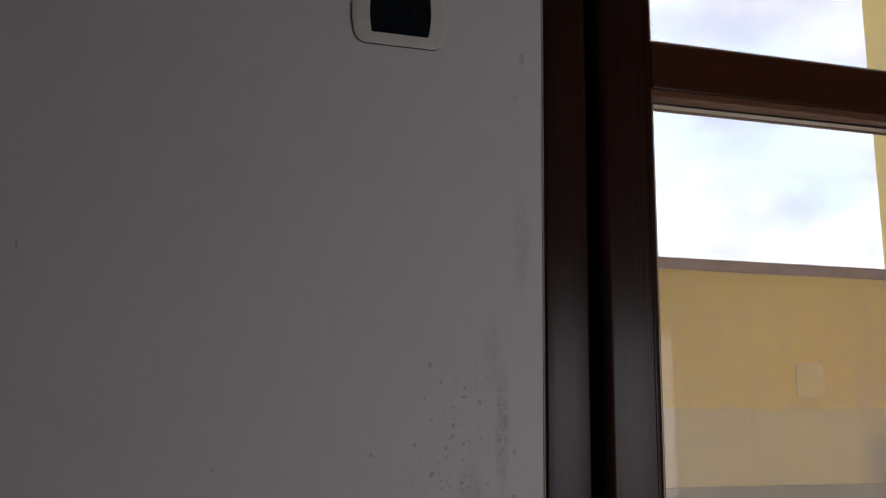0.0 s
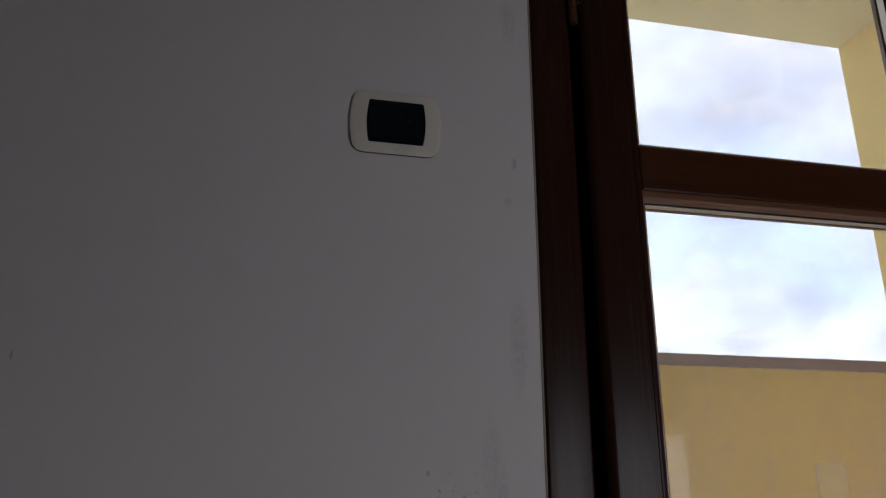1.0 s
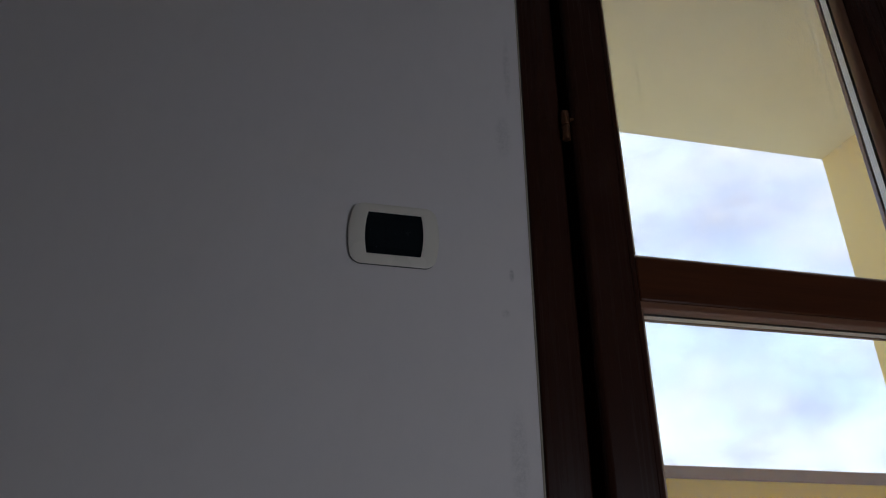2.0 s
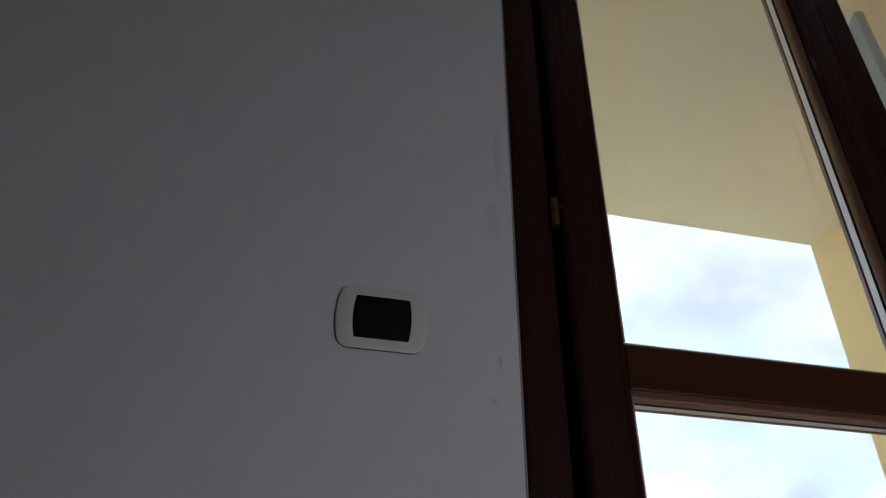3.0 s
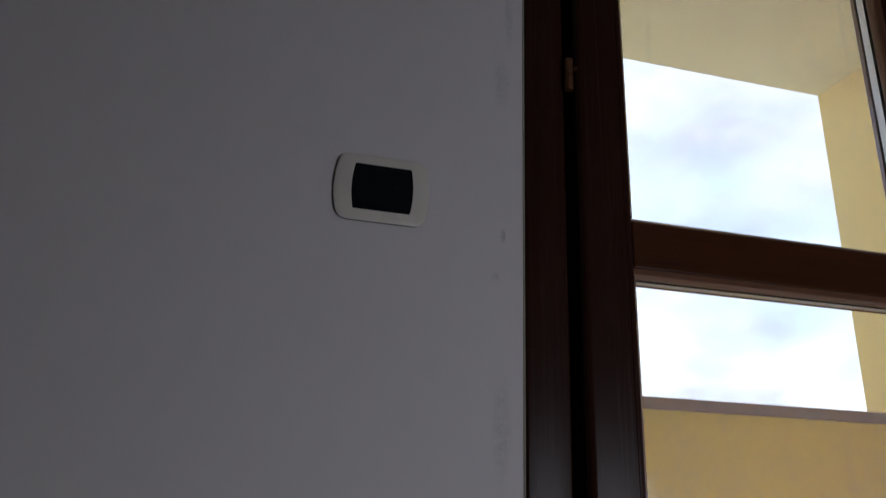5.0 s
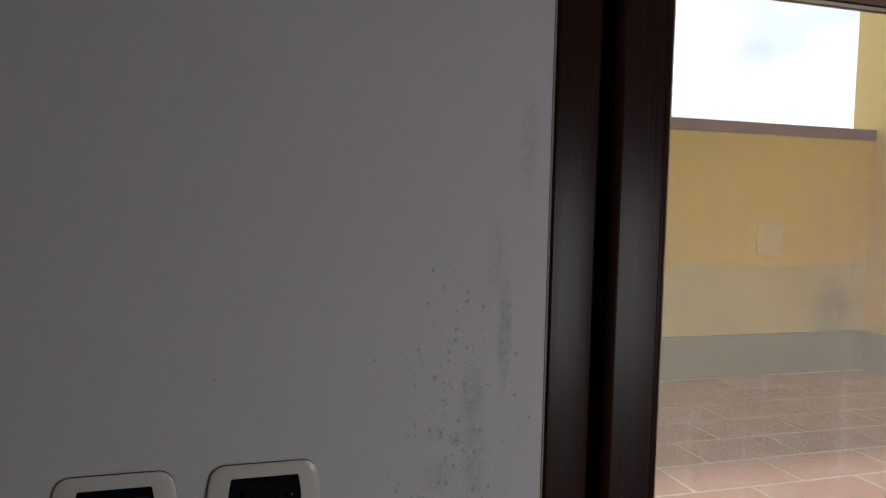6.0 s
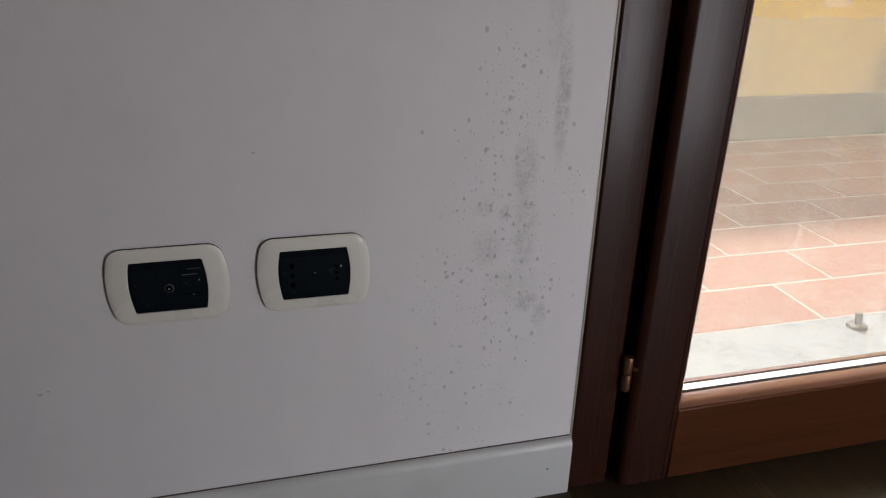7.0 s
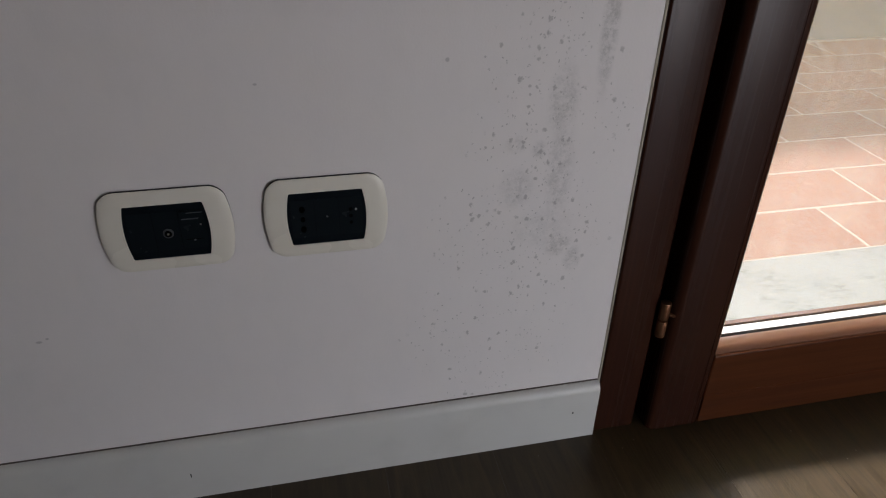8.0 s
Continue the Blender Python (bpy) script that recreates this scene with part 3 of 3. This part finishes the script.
def hinge(z):
    """A barrel hinge in the gap between jamb and leaf, with its screw knob."""
    barrel = part("hinge", join_bm(cyl_bm((0.0615, -0.0115, z - 0.0125), (0, 0, 1), 0.0062, 0.0235, 20, None, 0.001),
                                   cyl_bm((0.0615, -0.0115, z + 0.0125), (0, 0, 1), 0.0062, 0.0235, 20, None, 0.001)), M_BRONZE, door, "bronzed barrel hinge", True)
    part("screw", cyl_bm((0.070, -0.0165, z + 0.008), (1, -0.5, 0), 0.0026, 0.006, 12), M_BRONZE, barrel)


for hz in (0.176, 1.205, 2.20):
    hinge(hz)

structure("insect_screen", box_bm(0.085, 0.1000, 0.012, 1.292, 0.1004, 2.45), M_NET, "fine grey insect mesh outside the door glass", "insect screen")


# ---- wall plates ----
def outline(w, h, bulge, r, n=7, m=10):
    """A plate's outline: straight top and bottom, sides that bow outwards, rounded corners."""
    pts = []
    hw, hh = w / 2 - bulge, h / 2
    for sx, sz, a0 in ((1, 1, 90), (1, -1, 0), (-1, -1, -90), (-1, 1, 180)):
        cx, cz = sx * (hw - r), sz * (hh - r)
        arc = [(cx + r * math.cos(radians(a0 - 90 * i / (n - 1))), cz + r * math.sin(radians(a0 - 90 * i / (n - 1)))) for i in range(n)]
        pts += arc
        if a0 == 90:
            pts += [(hw, (hh - r) * (1 - 2 * (i + 1) / (m + 1))) for i in range(m)]
        elif a0 == -90:
            pts += [(-hw, -(hh - r) * (1 - 2 * (i + 1) / (m + 1))) for i in range(m)]
    # bow the sides
    return [(x + (bulge * (1 - (z / hh) ** 2)) * (1 if x > 0 else -1) * min(1.0, abs(x) / hw) ** 4, z) for x, z in pts]


def plate_bm(w, h, iw, ih):
    outer = lambda inset, r: outline(w - 2 * inset, h - 2 * inset, 0.007, r)
    inner = lambda grow: outline(iw + 2 * grow, ih + 2 * grow, 0.0032, 0.0012)
    rings = [(outer(0.003, 0.009), -0.0018), (outer(0.0002, 0.011), -0.0018), (outer(0.0, 0.011), -0.0022), (outer(0.0002, 0.0109), -0.0028), (outer(0.0012, 0.0106), -0.0034),
             (outer(0.0030, 0.0100), -0.0040), (outer(0.0060, 0.009), -0.0045), (outer(0.0090, 0.008), -0.0048), (inner(0.0012), -0.0054), (inner(0.0004), -0.0054), (inner(0.0), -0.0052), (inner(0.0), -0.0026)]
    bm = bmesh.new()
    made = [[bm.verts.new((x, y, z)) for x, z in pts] for pts, y in rings]
    k = len(made[0])
    for a, b in zip(made, made[1:]):
        for i in range(k):
            bm.faces.new((a[i], a[(i + 1) % k], b[(i + 1) % k], b[i]))
    bmesh.ops.recalc_face_normals(bm, faces=bm.faces[:])
    return bm


def fill_bm(pts, y0, y1):
    bm = bmesh.new()
    a = [bm.verts.new((x, y0, z)) for x, z in pts]
    b = [bm.verts.new((x, y1, z)) for x, z in pts]
    k = len(pts)
    for i in range(k):
        bm.faces.new((a[i], a[(i + 1) % k], b[(i + 1) % k], b[i]))
    bm.faces.new(b)
    bm.faces.new(a[::-1])
    bmesh.ops.recalc_face_normals(bm, faces=bm.faces[:])
    return bm


def wall_plate(name, label, category, x, z, group, wide=0.1150, tall=0.0812, iw=0.0732, gap=0.0546):
    ob = thing(name, label, category, (x, 0, z), group)
    cover = part("cover_plate", plate_bm(wide, tall, iw, gap), M_PLATE, ob, "ivory plastic cover plate with bowed sides", True)
    # black slab paints the shaded gap between plate and wall
    part("gap_backing", fill_bm(outline(wide - 0.0004, tall - 0.0004, 0.007, 0.011), 0.0, -0.0032), M_BLACK, ob, "thin black slab for the shaded gap behind the plate")
    insert = part("insert_frame", fill_bm(outline(iw, gap, 0.0032, 0.0012), -0.0026, -0.0044), M_BLACK, ob, "black plastic insert")
    mods = []
    for i in (-1, 0, 1):
        half = 0.0108
        x0, x1 = i * 0.0222 - half, i * 0.0222 + half
        bow = [(-0.0042, -0.0198)] + [(-0.0047 - 0.0008 * math.cos(radians(a)), 0.0198 * a / 90) for a in range(-90, 91, 18)] + [(-0.0042, 0.0198)]
        bm = profile_bm(bow, "x", x0, x1)
        mods.append(part("module", bm, M_MODULE, ob, "", True))
    for piece in (cover, insert, *mods):      # they stand off the wall in front of the black gap slab
        piece.location.y = -0.0013
    return ob, mods


def hole(parent, x, z, r, tall=1.0):
    bm = cyl_bm((x, -0.0050, z), (0, 1, 0), r, 0.0016, 14)
    for v in bm.verts:
        v.co.z = z + (v.co.z - z) * tall
    part("pin_hole", bm, M_HOLE, parent)


tv, mods = wall_plate("tv_socket", "ivory wall plate with black television socket", "wall socket", -0.4545, 0.3474, "wall plates")
part("coax_ring", join_bm(cyl_bm((0.0005, -0.0058, -0.0015), (0, 1, 0), 0.0046, 0.0022, 24, None, 0.0005)), M_GREY, mods[1], "grey coaxial socket ring", True)
part("coax_core", cyl_bm((0.0005, -0.0064, -0.0015), (0, 1, 0), 0.0032, 0.0018, 20), M_HOLE, mods[1])
part("coax_pin", cyl_bm((0.0005, -0.0070, -0.0015), (0, 1, 0), 0.0010, 0.0016, 12), M_METAL, mods[1])
# grey bars paint the highlights along the flap's lower and upper edges
part("edge_glint", box_bm(0.0135, -0.0069, 0.0114, 0.0280, -0.0046, 0.0122), M_GREY, mods[2], "grey bar for the lit edge of the flap")
part("flap", box_bm(0.0120, -0.0066, 0.0122, 0.0325, -0.0046, 0.0192, 0.0005), M_MODULE, mods[2], "raised black flap")
part("edge_glint", box_bm(0.0185, -0.0069, 0.0176, 0.0318, -0.0062, 0.0182), M_GREY, mods[2], "grey bar for the lit edge of the flap")
part("latch", box_bm(0.0145, -0.0056, -0.0100, 0.0300, -0.0048, -0.0094), M_HOLE, mods[2])
# nickel dot paints the glint at the right of this module
part("dot_and_glint", cyl_bm((0.0292, -0.0054, 0.0050), (0, 1, 0), 0.0008, 0.0016, 10), M_METAL, mods[2])
part("dot_and_glint", cyl_bm((0.0222, -0.0056, -0.0105), (0, 1, 0), 0.0009, 0.0012, 10), M_GREY, mods[2])

power, mods = wall_plate("power_socket", "ivory wall plate with black power socket and switch modules", "wall socket", -0.3125, 0.3474, "wall plates")
for dz, r in ((0.0105, 0.0026), (0.0, 0.0021), (-0.0105, 0.0026)):
    hole(mods[0], -0.0225, dz, r, 1.25)
for dz in (0.0070, 0.0, -0.0070):
    hole(mods[2], 0.0222, dz, 0.0017)
part("dot_and_glint", cyl_bm((0.0, -0.0058, 0.0015), (0, 1, 0), 0.0008, 0.0012, 10), M_GREY, mods[1])
# nickel dot standing in for the upper-right glint
part("dot_and_glint", cyl_bm((0.0270, -0.0056, 0.0068), (0, 1, 0), 0.0010, 0.0012, 10), M_METAL, mods[2])

switch, mods = wall_plate("light_switch", "ivory wall plate with three black switch modules", "light switch", -0.1815, 1.0046, "wall plates", 0.1165, 0.0850, 0.0745, 0.0585)

# ---- the terrace ----
PAR_Y, PAR_TOP, END_X = 1.590, 1.005, 4.2
structure("terrace_soffit", box_bm(-2.6, WALL, 2.543, END_X, 1.70, 2.75, 0.004), M_SOFFIT, "beige rendered underside of the terrace roof", "soffit")
structure("parapet", box_bm(-2.6, PAR_Y, -0.3, END_X, 1.700, 0.960), M_PARAPET, "yellow rendered terrace parapet with pale worn base and blue-grey patch", "parapet")
structure("coping", box_bm(-2.6, PAR_Y - 0.012, 0.960, END_X, 1.715, PAR_TOP, 0.004), M_COPING, "brown coping along the terrace parapet", "coping")
structure("column", box_bm(2.200, 1.15, -0.004, 2.66, 1.698, 2.545, 0.004), M_YELLOW, "yellow rendered pier between terrace floor and roof", "column")
structure("terrace_end_wall", join_bm(box_bm(END_X, WALL, -0.3, END_X + 0.2, 1.715, 2.75), box_bm(-2.8, WALL, -0.3, -2.6, 1.715, 2.75)), M_YELLOW,
          "yellow rendered end walls of the terrace", "wall")
structure("terrace_skirting", join_bm(box_bm(-2.6, PAR_Y - 0.010, 0.0, 2.198, PAR_Y, 0.165, 0.002), box_bm(2.190, 1.16, 0.0, 2.199, PAR_Y - 0.010, 0.165, 0.002)), M_SKIRT, "grey stone skirting along the parapet", "skirting")
terrace = structure("terrace_floor", box_bm(-2.6, 0.06, -0.3, END_X, PAR_Y, -0.0009), M_GROUT, "terracotta tiled terrace floor with pale joints", "terrace floor")
structure("threshold", box_bm(0.055, 0.064, -0.2, 1.330, 0.318, 0.001, 0.002), M_STONE, "pale grey stone door threshold", "threshold")
# unseen ground; its pale tone is there to light the soffit from below
structure("ground", box_bm(-400, 3.0, -6.4, 400, 900, -6.0), M_GROUND, "unseen ground far below the terrace, kept pale to bounce light up", "ground")

# pale beige square standing 6 mm proud of the parapet
cover = thing("parapet_square", "pale beige raised square on the terrace parapet", "cover plate", (1.700, PAR_Y, 0.550))
part("cover_plate", fill_bm(outline(0.128, 0.135, 0.008, 0.014), 0.0, -0.0060), M_BEIGE, cover)

stop = thing("shutter_stop", "small dark metal shutter stop on the stone threshold", "shutter stop", (0.724, 0.276, 0.001))
part("flange", cyl_bm((0, 0, 0.003), (0, 0, 1), 0.020, 0.006, 24, 0.017, 0.001), M_STEEL, stop, "", True)
part("pin", cyl_bm((-0.001, 0, 0.018), (-0.12, 0.1, 1), 0.0062, 0.026, 16, None, 0.001), M_STEEL, stop, "", True)

block = thing("stop_strip", "pale plastic strip under the door lintel edge", "stop strip", (0.652, 0.311, HEAD_TOP))
part("strip", box_bm(-0.060, -0.008, -0.022, 0.060, 0.008, 0.0, 0.003), M_PALEPLAST, block)
catch = thing("shutter_catch", "small grey metal shutter catch under the lintel", "shutter catch", (0.700, 0.272, HEAD_TOP))
part("catch_plate", box_bm(-0.018, -0.012, -0.004, 0.018, 0.012, 0.0, 0.001), M_STEEL, catch)
part("catch_pin", cyl_bm((0.004, 0.0, -0.012), (0.3, 0.0, 1), 0.006, 0.018, 14), M_STEEL, catch, "", True)


def shutter(hinge_x, hinge_y, angle):
    """An opened outside shutter leaf, hung at its inner edge."""
    ob = thing("window_shutter", "opened blue-grey painted shutter beside the door", "shutter", (hinge_x, hinge_y, 0.0))
    ob.rotation_euler = (0, 0, radians(angle))
    for a, b in ((0.0, 0.075), (0.345, 0.42)):
        part("stile", box_bm(a, -0.018, 0.03, b, 0.018, 2.452, 0.003), M_SHUTTER, ob)
    for a, b in ((0.03, 0.16), (1.15, 1.25), (2.35, 2.452)):
        part("rail", box_bm(0.075, -0.016, a, 0.345, 0.016, b, 0.003), M_SHUTTER, ob)
    for a, b in ((0.16, 1.15), (1.25, 2.35)):
        part("panel", box_bm(0.075, -0.008, a, 0.345, 0.008, b), M_SHUTTER, ob)


shutter(1.325, 0.345, 65)


# ---- pieces of the floors ----
def plank_mesh(w, l):
    bm = box_bm(-w / 2, -l / 2, -0.013, w / 2, l / 2, 0.0, 0.00015, 1)
    return mesh_of("plank", bm, M_PLANK)


rng = random.Random(7)
PW, PL = 0.134, 1.10
plank_data = plank_mesh(PW - 0.0001, PL - 0.0001)
short_data = {}
for i in range(-34, 19):
    x = 0.268 + PW * (i + 0.5) - PW
    if x - PW / 2 < ROOM_L or x + PW / 2 > ROOM_R:
        continue
    end = 0.018
    first = PL * (0.35 + 0.13 * ((i * 3) % 5))
    y1 = end
    while y1 > ROOM_B + 0.01:
        length = min(first if y1 == end else PL, y1 - ROOM_B)
        key = round(length, 3)
        if abs(length - PL) < 1e-6:
            data = plank_data
        else:
            if key not in short_data:
                short_data[key] = plank_mesh(PW - 0.0001, length - 0.0001)
            data = short_data[key]
        p = new("plank", data)
        p.parent = floor
        p.location = (x, y1 - length / 2, 0.0)
        y1 -= length

TW, TL = 0.1555, 0.310
tile_data = mesh_of("tile", box_bm(-TL / 2 + 0.0029, -TW / 2 + 0.0029, -0.012, TL / 2 - 0.0029, TW / 2 - 0.0029, 0.0, 0.0015, 1), M_TILE)
for row in range(8):
    y = 0.3185 + TW * (row + 0.5)
    for col in range(-11, 12):
        x = 0.688 + TL * (col + 0.5) + (row % 2) * TL / 2
        if not -2.6 + TL / 2 < x < END_X - TL / 2 + 0.004:
            continue
        t = new("tile", tile_data)
        t.parent = terrace
        t.location = (x, y, 0.0)
        t.rotation_euler = (rng.uniform(-0.002, 0.002), rng.uniform(-0.002, 0.002), rng.uniform(-0.006, 0.006))
